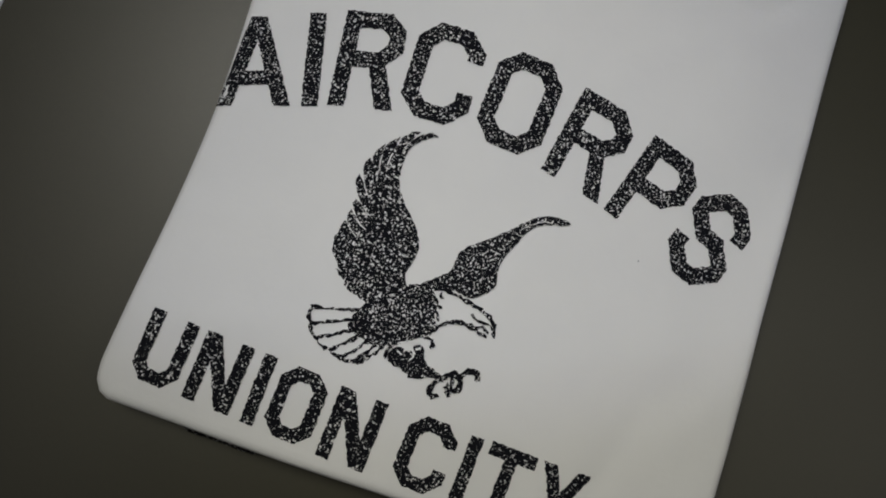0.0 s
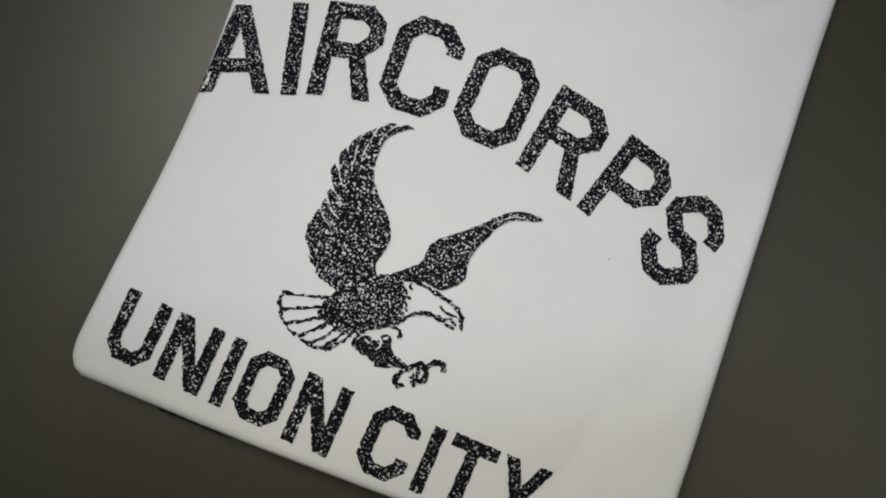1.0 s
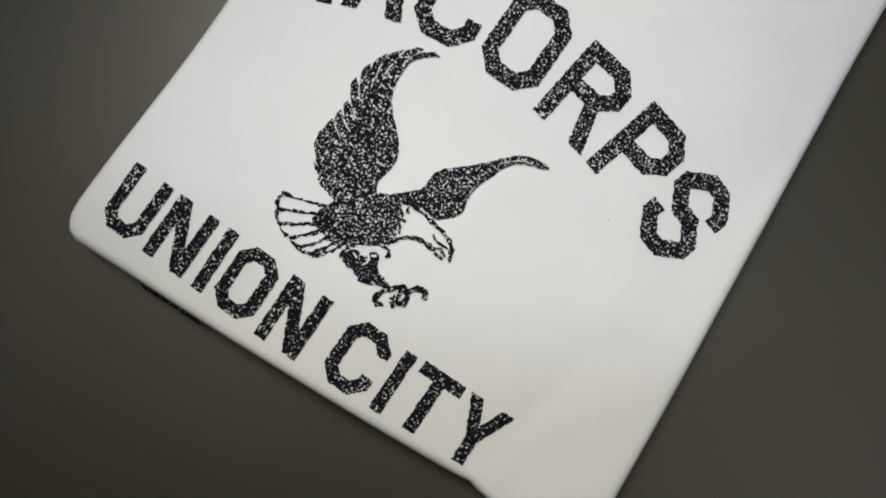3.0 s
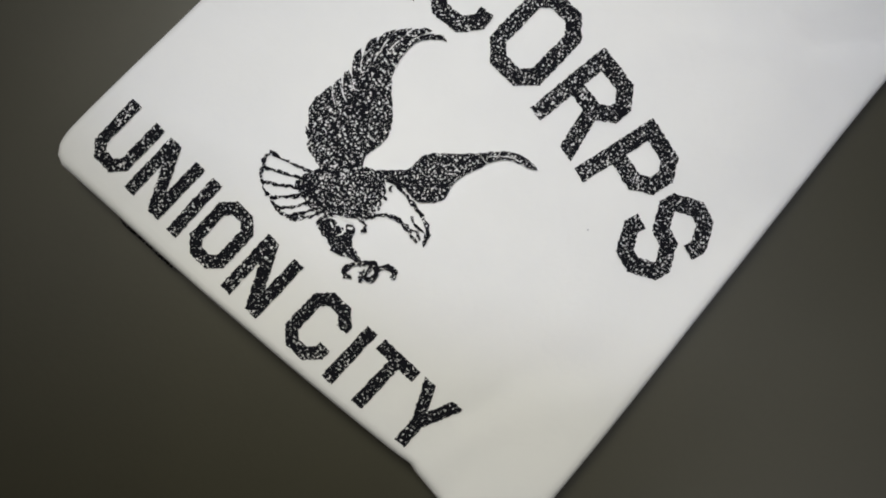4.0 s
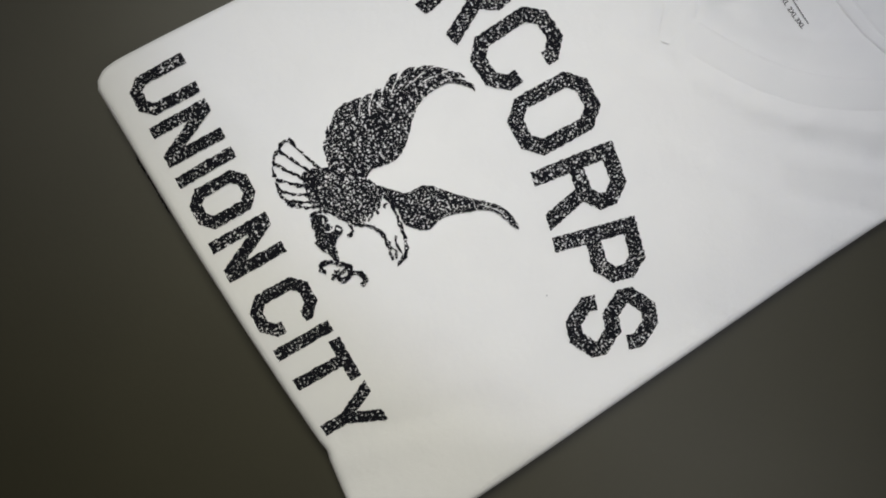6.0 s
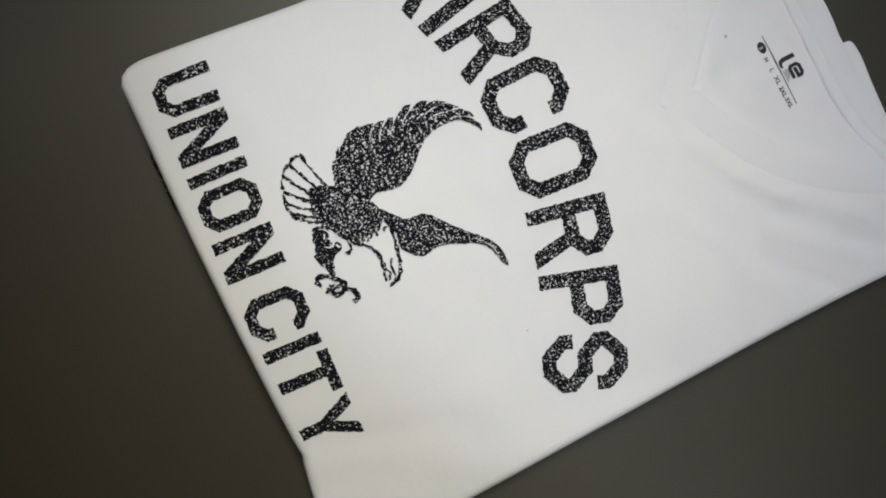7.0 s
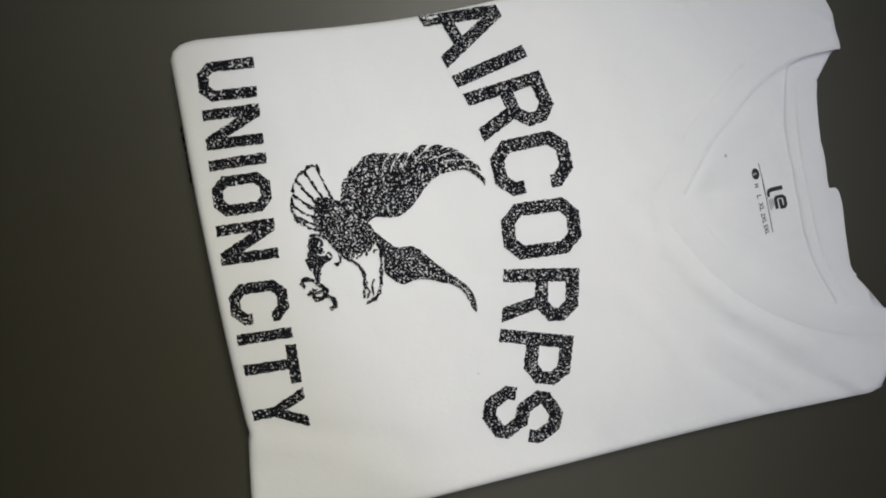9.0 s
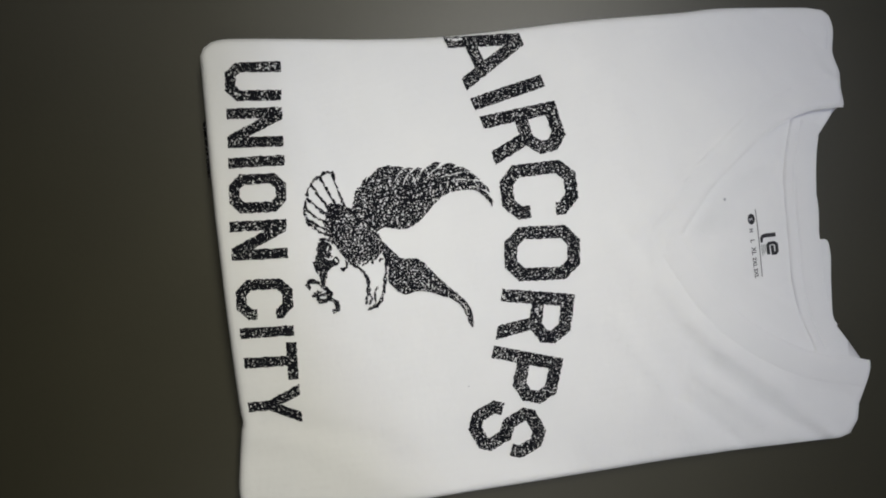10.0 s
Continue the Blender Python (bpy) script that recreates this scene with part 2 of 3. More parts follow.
OUTLINE = np.concatenate([HEM, HEM_FLAP, RIGHT, SHOULDER_R, NECK_BACK, SHOULDER_L, LEFT])
FRONT = np.concatenate([HEM, HEM_FLAP, RIGHT, SHOULDER_R, V_EDGE[::2], SHOULDER_L, LEFT])
FOLDED = np.concatenate([SHOULDER_L, LEFT, HEM, HEM_FLAP, RIGHT, SHOULDER_R])   # the edges that are turned under
CREASES = (  # (from, to, width, height): soft folds in the cloth
    ((-0.0050, 0.0850), (0.0080, 0.0795), 0.0028, 0.0020),
    ((0.0050, 0.0890), (0.0200, 0.0810), 0.0024, -0.0018),
    ((0.0075, 0.0940), (0.0240, 0.0895), 0.0026, 0.0020),
    ((-0.0010, 0.0985), (0.0085, 0.0880), 0.0024, -0.0016),
    ((0.0375, 0.0938), (0.0580, 0.1107), 0.0040, 0.0017),
    ((0.0580, 0.1107), (0.0740, 0.1292), 0.0040, 0.0022),
    ((0.0740, 0.1292), (0.0945, 0.1650), 0.0042, 0.0020),
    ((0.0145, 0.0822), (0.0117, 0.1028), 0.0011, -0.0015),
    ((0.0165, 0.0860), (0.0375, 0.0938), 0.0035, 0.0010),
    ((-0.1000, 0.1088), (-0.0720, 0.1262), 0.0035, 0.0012),
    ((-0.1040, 0.1301), (-0.0780, 0.1592), 0.0032, 0.0014),
    ((-0.1120, 0.1476), (-0.0980, 0.1825), 0.0030, -0.0012),
    ((-0.0860, 0.1650), (-0.0760, 0.1903), 0.0030, 0.0012),
    ((0.0860, 0.1165), (0.1120, 0.1573), 0.0035, 0.0014),
    ((0.0980, 0.1068), (0.1240, 0.1437), 0.0030, -0.0012),
    ((0.1040, 0.1718), (0.1220, 0.2009), 0.0028, 0.0012),
    ((0.0920, 0.1825), (0.1000, 0.2087), 0.0028, -0.0010),
    ((0.0600, 0.0700), (0.0920, 0.0971), 0.0045, 0.0012),
    ((-0.0200, 0.0719), (0.0060, 0.0836), 0.0040, -0.0010),
    ((-0.0980, 0.0300), (-0.0660, 0.0400), 0.0040, 0.0010),
    ((0.1280, -0.1000), (0.1500, -0.0400), 0.0060, 0.0006),
    ((0.0032, 0.0889), (-0.0213, 0.1046), 0.0030, 0.0014),
    ((-0.0213, 0.1046), (-0.0520, 0.1364), 0.0040, 0.0013),
    ((-0.0400, 0.0971), (-0.0700, 0.1476), 0.0060, 0.0014),
    ((-0.0900, 0.0600), (-0.0600, 0.1165), 0.0090, 0.0016),
    ((-0.0850, 0.0100), (-0.0400, 0.0620), 0.0100, 0.0012),
    ((0.1180, -0.0400), (0.0850, 0.0550), 0.0120, 0.0012),
    ((0.0980, 0.0991), (0.1280, 0.1262), 0.0080, 0.0014),
    ((0.0120, 0.0600), (0.0340, 0.0816), 0.0060, 0.0010),
    ((-0.0750, 0.0300), (-0.0500, 0.1088), 0.0080, 0.0012),
    ((-0.0600, 0.0748), (-0.0180, 0.0894), 0.0060, 0.0010),
    ((0.1400, -0.0600), (0.0600, -0.0100), 0.0100, 0.0010),
    ((-0.0950, 0.1379), (-0.0700, 0.1689), 0.0050, -0.0014),
    ((-0.1080, 0.1621), (-0.0800, 0.1815), 0.0040, 0.0012),
    ((0.1150, -0.1200), (0.1250, -0.0550), 0.0060, -0.0012),
    ((0.1120, -0.1180), (0.1060, -0.1080), 0.0030, -0.0012),
    ((-0.0700, -0.1150), (-0.0200, -0.0950), 0.0080, 0.0012),
    ((-0.0780, -0.0700), (-0.0400, -0.0600), 0.0070, 0.0010),
    ((0.0950, 0.0797), (0.1280, 0.0600), 0.0070, 0.0012),
    ((0.1000, 0.1476), (0.1180, 0.1864), 0.0045, -0.0014),
)


def surface(q):
    """Height of the upper layer of cloth over the plan."""
    q = np.asarray(q, float)
    z = TOP - 0.0055 * smooth_step(0.07, 0.205, q[:, 1])
    z = z + np.maximum(0.0024 * (1 - 2 * ((q[:, 0] - 0.024) / 0.096) ** 2), -0.004)   # the pile is thickest along its middle
    z = z + 0.0015 * wobble(q, 13, 3.1) + 0.00055 * wobble(q, 40, 7.7)
    for a, b, w, h in CREASES:
        d = distance(q, np.array([a, b]), closed=False)
        z = z + h * (1.1 if a[1] > 0.1 else 0.6) * np.exp(-(d / w) ** 2)
    d = distance(q, FOLDED, closed=False)
    r = 0.0050
    u = np.clip(1 - d / r, 0, 1)
    low = 0.011 + np.maximum(z - 0.0035 - 0.011, 0) * smooth_step(0.13, 0.19, q[:, 1])
    return z - (z - low) * (1 - np.sqrt(np.maximum(1 - u * u, 0)))


def lift(q, dz=0.0):
    return np.c_[np.asarray(q), surface(q) + dz] * S


def layer(name, outline, height, bottom, mat, label, depths, step):
    """A sheet of cloth: its upper face, and its turned-under edge down to bottom."""
    extra = np.concatenate([rings(outline, depths), grid_points(outline, step, depths[-1] * 1.1)])
    v, f = triangulate([outline], extra)
    top = np.c_[v, height(v)]
    verts, faces = list(top), [tuple(t) for t in f]
    # the edge loop, from the triangles that have an open side
    count = {}
    for t in f:
        for a, b in ((t[0], t[1]), (t[1], t[2]), (t[2], t[0])):
            count[(a, b)] = 1
    rim = [(a, b) for a, b in count if (b, a) not in count]
    normal = np.zeros((len(v), 2))
    for a, b in rim:
        d = v[b] - v[a]
        normal[a] += (-d[1], d[0])
        normal[b] += (-d[1], d[0])
    normal /= np.maximum(np.hypot(*normal.T), 1e-9)[:, None]
    ids = sorted({a for e in rim for a in e})
    prev = {i: i for i in ids}
    for k in (0.35, 0.7, 1.0):
        nxt = {}
        for i in ids:
            z = top[i][2] * (1 - k) + bottom * k
            x, y = v[i] + normal[i] * 0.005 * k * k
            nxt[i] = len(verts)
            verts.append((x, y, z))
        faces += [(prev[b], prev[a], nxt[a], nxt[b]) for a, b in rim]
        prev = nxt
    return mesh_object(name, [np.array(q) * S for q in verts], faces, mat, shirt, label)


NECK_CREASES = (
    ((-0.0222, 0.1341), (-0.0293, 0.1531), 0.0040, 0.0022),
    ((-0.0180, 0.1563), (0.0020, 0.1631), 0.0035, 0.0016),
    ((0.0160, 0.1100), (0.0180, 0.1379), 0.0045, 0.0019),
    ((0.0311, 0.1233), (0.0552, 0.1695), 0.0040, 0.0023),
    ((0.0462, 0.1464), (0.0360, 0.1652), 0.0035, -0.0019),
    ((-0.0050, 0.1165), (-0.0200, 0.1330), 0.0040, -0.0019),
    ((0.0000, 0.1262), (0.0260, 0.1311), 0.0050, 0.0015),
    ((-0.0400, 0.1553), (-0.0200, 0.1621), 0.0030, -0.0016),
)


def back_height(q):
    """Height of the back of the shirt; it meets the front along the neck."""
    q = np.asarray(q, float)
    z = 0.0118 + 0.0018 * wobble(q, 24, 9.4) + 0.0007 * wobble(q, 75, 4.4) + 0.0015 * smooth_step(0.15, 0.185, q[:, 1])
    for a, b, w, h in NECK_CREASES:
        z = z + h * np.exp(-(distance(q, np.array([a, b]), closed=False) / w) ** 2)
    u = np.clip(1 - distance(q, FOLDED, closed=False) / 0.006, 0, 1)
    z = z - (z - 0.005) * (1 - np.sqrt(np.maximum(1 - u * u, 0)))
    near = np.exp(-(distance(q, V_EDGE, closed=False) / 0.014) ** 2)
    drop = 0.0003 + 0.0042 * smooth_step(0.012, -0.022, q[:, 0]) + 0.0012 * smooth_step(0.16, 0.19, q[:, 1])
    z = z + np.maximum(surface(q) - drop - z, 0) * near
    u = np.clip(1 - distance(q, NECK_BACK, closed=False) / 0.0015, 0, 1)
    return z - 0.0012 * (1 - np.sqrt(np.maximum(1 - u * u, 0)))


TURN_IN = np.roll(OUTLINE, -1, 0) - np.roll(OUTLINE, 1, 0)
TURN_IN = np.c_[-TURN_IN[:, 1], TURN_IN[:, 0]] / np.maximum(np.hypot(*TURN_IN.T), 1e-9)[:, None]
BACK = OUTLINE + TURN_IN * (0.004 * smooth_step(0.002, 0.02, distance(OUTLINE, NECK_BACK, closed=False)))[:, None]
layer("back_panel", BACK, back_height, 0.0, COTTON, "white back of the shirt seen through the neck", (0.0006, 0.0018, 0.0035, 0.006), 0.0034)
layer("front_panel", FRONT, surface, 0.0008, COTTON, "smooth white cotton front with rounded folded edges", (0.0003, 0.001, 0.002, 0.0035, 0.0055, 0.008, 0.0105, 0.013), 0.0042)


FRONT_BAND = ((0.10, -3.2), (0.03, -2.0), (0.0, -1.0), (0.03, -0.2), (0.08, 0.35), (0.17, 0.8), (0.3, 1.0), (0.5, 0.9), (0.7, 0.7), (0.82, 0.55), (0.90, 0.36), (0.96, 0.14), (1.0, -0.12))
BACK_BAND = ((0.0, -0.7), (0.01, 0.2), (0.04, 0.75), (0.12, 0.9), (0.25, 0.75), (0.29, 0.55), (0.315, 0.05), (0.34, 0.55), (0.40, 0.8), (0.60, 0.75), (0.80, 0.5), (1.0, -0.4))


def band(name, inner, width, height, rise, label, profile):
    """A stitched strip of ribbed cloth along a curve; width to its left."""
    t = np.gradient(inner, axis=0)
    t /= np.maximum(np.hypot(*t.T), 1e-9)[:, None]
    left = np.c_[-t[:, 1], t[:, 0]]
    wide = width * (1 + 0.25 * np.exp(-(np.hypot(*(inner - (0.0117, 0.1028)).T) / 0.0006) ** 2))   # mitred at the point of the v
    verts, faces = [], []
    for u, h in profile:
        q = inner + left * (wide * u)[:, None]
        z = height(q) + rise * h
        verts += list(np.c_[q, z] * S)
    n = len(inner)
    for k in range(len(profile) - 1):
        faces += [(k * n + i, k * n + i + 1, (k + 1) * n + i + 1, (k + 1) * n + i) for i in range(n - 1)]
    return mesh_object(name, verts, faces, COTTON, shirt, label)


band("collar_band", V_EDGE, 0.0158, surface, 0.0010, "white ribbed v-neck collar band with a soft seam", FRONT_BAND)
NECK_SEAM = spline([(0.0732, 0.1825), (0.0540, 0.1745), (0.0353, 0.1699), (0.0105, 0.1665), (-0.0111, 0.1635), (-0.0266, 0.1625), (-0.0421, 0.1631), (-0.0551, 0.1650)])
band("back_collar", NECK_SEAM, -0.0185, back_height, 0.0013, "white ribbed back collar inside the neck", BACK_BAND)
# the layer below that shows behind the collar
UNDER = spline([(0.0111, 0.172), (0.0110, 0.1870), (0.0111, 0.1898), (0.0135, 0.1916), (0.0210, 0.1932), (0.0349, 0.1939), (0.0533, 0.1958), (0.0590, 0.1985), (0.0600, 0.187), (0.0560, 0.174), (0.035, 0.172)], 0.0014, True)[::-1]


def under_height(q):
    return 0.0105 + 0.0003 * wobble(q, 60, 2.2)


layer("folded_sleeve", UNDER, under_height, 0.0, COTTON, "edge of the folded sleeve under the collar", (0.0006, 0.0018), 0.004)


# ---- the print ----
def stroke(points, width, closed=False):
    """Outline quads of a mitred pen line."""
    p = np.array(points, float)
    n = len(p)
    left, right = [], []
    for i in range(n):
        a = p[i] - p[i - 1] if i or closed else p[1] - p[0]
        b = p[(i + 1) % n] - p[i] if i < n - 1 or closed else a
        a, b = a / np.hypot(*a), b / np.hypot(*b)
        na, nb = np.array((-a[1], a[0])), np.array((-b[1], b[0]))
        m = (na + nb) / max(1 + na @ nb, 0.35)
        w = width[i] if isinstance(width, (list, tuple)) else width
        left.append(p[i] + m * w / 2)
        right.append(p[i] - m * w / 2)
    k = n if closed else n - 1
    return [np.array([left[i], right[i], right[(i + 1) % n], left[(i + 1) % n]]) for i in range(k)]


def glyph(char, w, h, t):
    """Block letter with cut corners: pen lines inside a box w by h, pen t wide."""
    e = t / 2
    l, r, b, u = e, w - e, e, h - e
    c = w * (0.25 if char == "S" else 0.2)
    m = h * 0.5
    ring = [(l + c, b), (r - c, b), (r, b + c), (r, u - c), (r - c, u), (l + c, u), (l, u - c), (l, b + c)]
    if char == "O":
        return stroke(ring, t, True)
    if char == "C":
        return stroke([(r, h * 0.36), (r, b + c), (r - c, b), (l + c, b), (l, b + c), (l, u - c), (l + c, u), (r - c, u), (r, u - c), (r, h * 0.69)], t)
    if char == "S":
        return stroke([(l, h * 0.37), (l, b + c), (l + c, b), (r - c, b), (r, b + c), (r, m - c * 0.95), (r - c, m), (l + c, m),
                       (l, m + c * 0.95), (l, u - c), (l + c, u), (r - c, u), (r, u - c), (r, h * 0.63)], t)
    if char == "I":
        return stroke([(w / 2, 0), (w / 2, h)], t)
    if char == "U":
        return stroke([(l, h), (l, b + c), (l + c, b), (r - c, b), (r, b + c), (r, h)], t)
    if char == "N":
        return stroke([(l, 0), (l, h)], t) + stroke([(r, 0), (r, h)], t) + [np.array([(0, h), (t * 1.15, h), (w, 0), (w - t * 1.15, 0)])]
    if char == "T":
        return stroke([(w / 2, 0), (w / 2, h - t)], t) + stroke([(0, u), (w, u)], t)
    if char == "Y":
        return [np.array([(w / 2 - e, 0), (w / 2 + e, 0), (w / 2 + e, h * 0.42), (w / 2 - e, h * 0.42)]),
                np.array([(w / 2 - e, h * 0.40), (w / 2 + e, h * 0.40), (w / 2 + e * 0.2, h * 0.58), (t * 0.95, h), (-t * 0.15, h)]),
                np.array([(w / 2 + e, h * 0.40), (w + t * 0.15, h), (w - t * 0.95, h), (w / 2 - e * 0.2, h * 0.58), (w / 2 - e, h * 0.40)])]
    if char == "A":
        return [np.array([(0, 0), (t, 0), (w / 2 + e, h), (w / 2 - e, h)]), np.array([(w - t, 0), (w, 0), (w / 2 + e, h), (w / 2 - e, h)]),
                np.array([(w * 0.2, h * 0.23), (w * 0.8, h * 0.23), (w * 0.74, h * 0.39), (w * 0.26, h * 0.39)])]
    low = h * 0.42 + e if char == "R" else h * 0.37 + e
    bowl = stroke([(l, low), (r - c, low), (r, low + c), (r, u - c), (r - c, u), (l, u)], t) + stroke([(l, 0), (l, h)], t)
    if char == "R":
        bowl.append(np.array([(w - t * 1.02, 0), (w + t * 0.05, 0), (w * 0.62 + e, low), (w * 0.62 - e * 1.1, low)]))
    return bowl


def ragged(poly, step=0.0009):
    """The same outline, cut into short runs."""
    out = []
    for a, b in zip(poly, np.roll(poly, -1, 0)):
        k = max(1, int(np.hypot(*(b - a)) / step))
        out += [a + (b - a) * j / k for j in range(k)]
    return np.array(out)


def bleed(v, size):
    """Small shifts by which ink strays over the knit."""
    return v + size * np.c_[wobble(v, 640, 1.3) + 0.8 * wobble(v, 1100, 6.1), wobble(v, 640, 8.9) + 0.8 * wobble(v, 1100, 2.7)]


def printed(name, polys, mat, parent, label="", step=0.0035, dz=0.00035, stray=0.00042):
    """Ink that follows the cloth."""
    polys = [ragged(np.asarray(p)) for p in polys]
    pts = np.concatenate(polys)
    lo, hi = pts.min(0), pts.max(0)
    gx, gy = np.meshgrid(np.arange(lo[0], hi[0], step), np.arange(lo[1], hi[1], step))
    v, f = triangulate(polys, np.c_[gx.ravel() + 0.00011, gy.ravel() + 0.00013])
    v = bleed(v, stray)
    return mesh_object(name, lift(v, dz), f, mat, parent, label)


def letter(char, x, y, angle, w, h, t, lean=0.0, mat=None):
    """A letter whose lower left corner stands at x, y; lean slants its upright."""
    a, b = radians(angle), radians(angle + lean + 90)
    ux, uy = np.array((math.cos(a), math.sin(a))), np.array((math.cos(b), math.sin(b)))
    polys = [np.array([np.array((x, y)) + ux * p + uy * q for p, q in poly]) for poly in glyph(char, w, h, t)]
    return printed("letter_" + char.lower(), polys, mat or INK, shirt, "speckled black block letter " + char)


# upper word, on an arch
for char, x, y, angle, w, h, lean in (("A", -0.0884, -0.0286, 25.4, 0.0312, 0.0380, -2.4), ("I", -0.0560, -0.0133, 25.0, 0.0066, 0.0394, -3.6), ("R", -0.0467, -0.0082, 20.5, 0.0262, 0.0406, -5.6), ("C", -0.0208, 0.0021, 8.4, 0.0287, 0.0406, 0.5),
                                   ("O", 0.0107, 0.0064, 2.6, 0.0285, 0.0401, 1.8), ("R", 0.0427, 0.0066, -4.6, 0.0268, 0.0389, 2.1), ("P", 0.0728, 0.0035, -8.9, 0.0263, 0.0378, -0.2), ("S", 0.1003, -0.0041, -13.0, 0.0272, 0.0407, 0.5)):
    letter(char, x, y, angle, w, h, 0.0068, lean)
# lower words, nearly straight
for char, x, y, angle, w, h, lean in (("U", -0.0688, -0.1401, 3.8, 0.0202, 0.0285, -0.3), ("N", -0.0449, -0.1380, 3.8, 0.0202, 0.0282, 0.6), ("I", -0.0196, -0.1362, 5.0, 0.0051, 0.0283, 0.7), ("O", -0.0111, -0.1359, 4.2, 0.0199, 0.0289, 0.6), ("N", 0.0126, -0.1343, 4.9, 0.0200, 0.0284, 0.0),
                                   ("C", 0.0424, -0.1308, 5.0, 0.0206, 0.0287, -0.5), ("I", 0.0671, -0.1278, 5.6, 0.0051, 0.0272, -0.6), ("T", 0.0752, -0.1262, 4.9, 0.0196, 0.0272, -0.6), ("Y", 0.0986, -0.1240, 5.6, 0.0194, 0.0270, 0.2)):
    letter(char, x, y, angle, w, h, 0.0054, lean, INK_DENSE)

EMBLEM_AT = np.array((-0.0003, 0.0009))


def inked(name, polys, *more, **named):
    """A piece of the emblem, drawn round its own origin."""
    return printed(name, [np.asarray(p) + EMBLEM_AT for p in polys], *more, **named)


# the emblem between the words, as plain curved shapes
emblem = inked("emblem", [spline([(0.0155, -0.0603), (0.0213, -0.0574), (0.0251, -0.0573), (0.0298, -0.0608), (0.0309, -0.0665), (0.0339, -0.0700), (0.0323, -0.0733), (0.0300, -0.0764),
                                    (0.0262, -0.0796), (0.0211, -0.0844), (0.0139, -0.0874), (0.0083, -0.0865), (0.0043, -0.0835), (0.0027, -0.0780), (0.0060, -0.071)], 0.0015, True)], INK_FINE, shirt, "speckled black printed emblem of curved shapes")
# the outer side of the tall blade, in overlapping tips parted by slits: (tip, back of the tip, foot of the slit) each
LONG_TIPS = [(0.0005, -0.0012), (-0.0027, -0.0006), (-0.0064, -0.0033), (-0.009, -0.0077), (-0.0069, -0.0022), (-0.0102, -0.0038), (-0.0124, -0.0075), (-0.0133, -0.0152), (-0.0135, -0.0075), (-0.0157, -0.0104), (-0.017, -0.0137), (-0.0168, -0.0185), (-0.0176, -0.0126), (-0.0195, -0.0162), (-0.02, -0.02), (-0.0186, -0.0229)]
MIDDLE_TIPS = [(-0.0206, -0.0206), (-0.0217, -0.0233), (-0.0209, -0.0266), (-0.0181, -0.0314), (-0.0214, -0.0285), (-0.0218, -0.0312), (-0.0203, -0.0343), (-0.0182, -0.0367), (-0.0145, -0.0397), (-0.0182, -0.0382), (-0.0187, -0.0402), (-0.0173, -0.0422), (-0.0146, -0.0452)]
SHORT_TIPS = [(-0.0179, -0.0428), (-0.0184, -0.0455), (-0.0178, -0.0473), (-0.0161, -0.0492), (-0.0185, -0.0475), (-0.0187, -0.0513), (-0.019, -0.0563), (-0.0174, -0.0609), (-0.0123, -0.0658), (-0.0098, -0.067), (-0.0128, -0.0667), (-0.0107, -0.0687), (-0.0072, -0.0695), (-0.0072, -0.0714), (-0.0044, -0.0725), (-0.0004, -0.0728), (0.0069, -0.0743)]
BLADE_IN = [(0.0155, -0.0603), (0.0130, -0.0565), (0.0138, -0.0510), (0.0133, -0.0449), (0.0096, -0.0391), (0.0049, -0.0349), (-0.0001, -0.0310), (-0.0042, -0.0265), (-0.0071, -0.0202), (-0.0080, -0.0128), (-0.0066, -0.0078), (-0.0030, -0.0034)]
inked("tall_blade", [np.concatenate([np.array(LONG_TIPS + MIDDLE_TIPS + SHORT_TIPS), spline(BLADE_IN, 0.0015)])], INK_FINE, emblem, dz=0.00048)
SWEEP_UP = [(0.0640, -0.0090), (0.0582, -0.0090), (0.0509, -0.0122), (0.0429, -0.0218), (0.0365, -0.0294), (0.0314, -0.0346), (0.0285, -0.0399), (0.0289, -0.0448), (0.0274, -0.0493), (0.0203, -0.0579)]
SWEEP_LOW = [(0.0271, -0.0566), (0.0334, -0.0540), (0.0408, -0.0536), (0.0450, -0.0495), (0.0476, -0.0445), (0.0457, -0.0390), (0.0456, -0.0327), (0.0471, -0.0281), (0.0494, -0.0198), (0.0543, -0.0143), (0.0620, -0.0106)]
inked("swept_blade", [spline(SWEEP_UP + SWEEP_LOW, 0.0015, True)], INK_FINE, emblem, dz=0.00058)
# thin unprinted lines that run on from the slits
for a, b, c in (((-0.0090, -0.0077), (-0.0097, -0.0100), (-0.0098, -0.0125)), ((-0.0133, -0.0152), (-0.0133, -0.0180), (-0.0128, -0.0205)), ((-0.0168, -0.0185), (-0.0160, -0.0212), (-0.0150, -0.0235)), ((-0.0181, -0.0314), (-0.0163, -0.0335), (-0.0142, -0.0350)),
                ((-0.0145, -0.0397), (-0.0122, -0.0412), (-0.0100, -0.0420)), ((-0.0146, -0.0452), (-0.0118, -0.0470), (-0.0090, -0.0478)), ((-0.0161, -0.0492), (-0.0135, -0.0510), (-0.0110, -0.0520))):
    inked("slit", stroke(spline([a, b, c], 0.0012), 0.00040), COTTON, emblem, step=0.002, dz=0.00060)
inked("slit", stroke(spline([(0.0560, -0.0122), (0.0515, -0.0145), (0.0468, -0.0200)], 0.0012), 0.0003), COTTON, emblem, step=0.002, dz=0.00070)
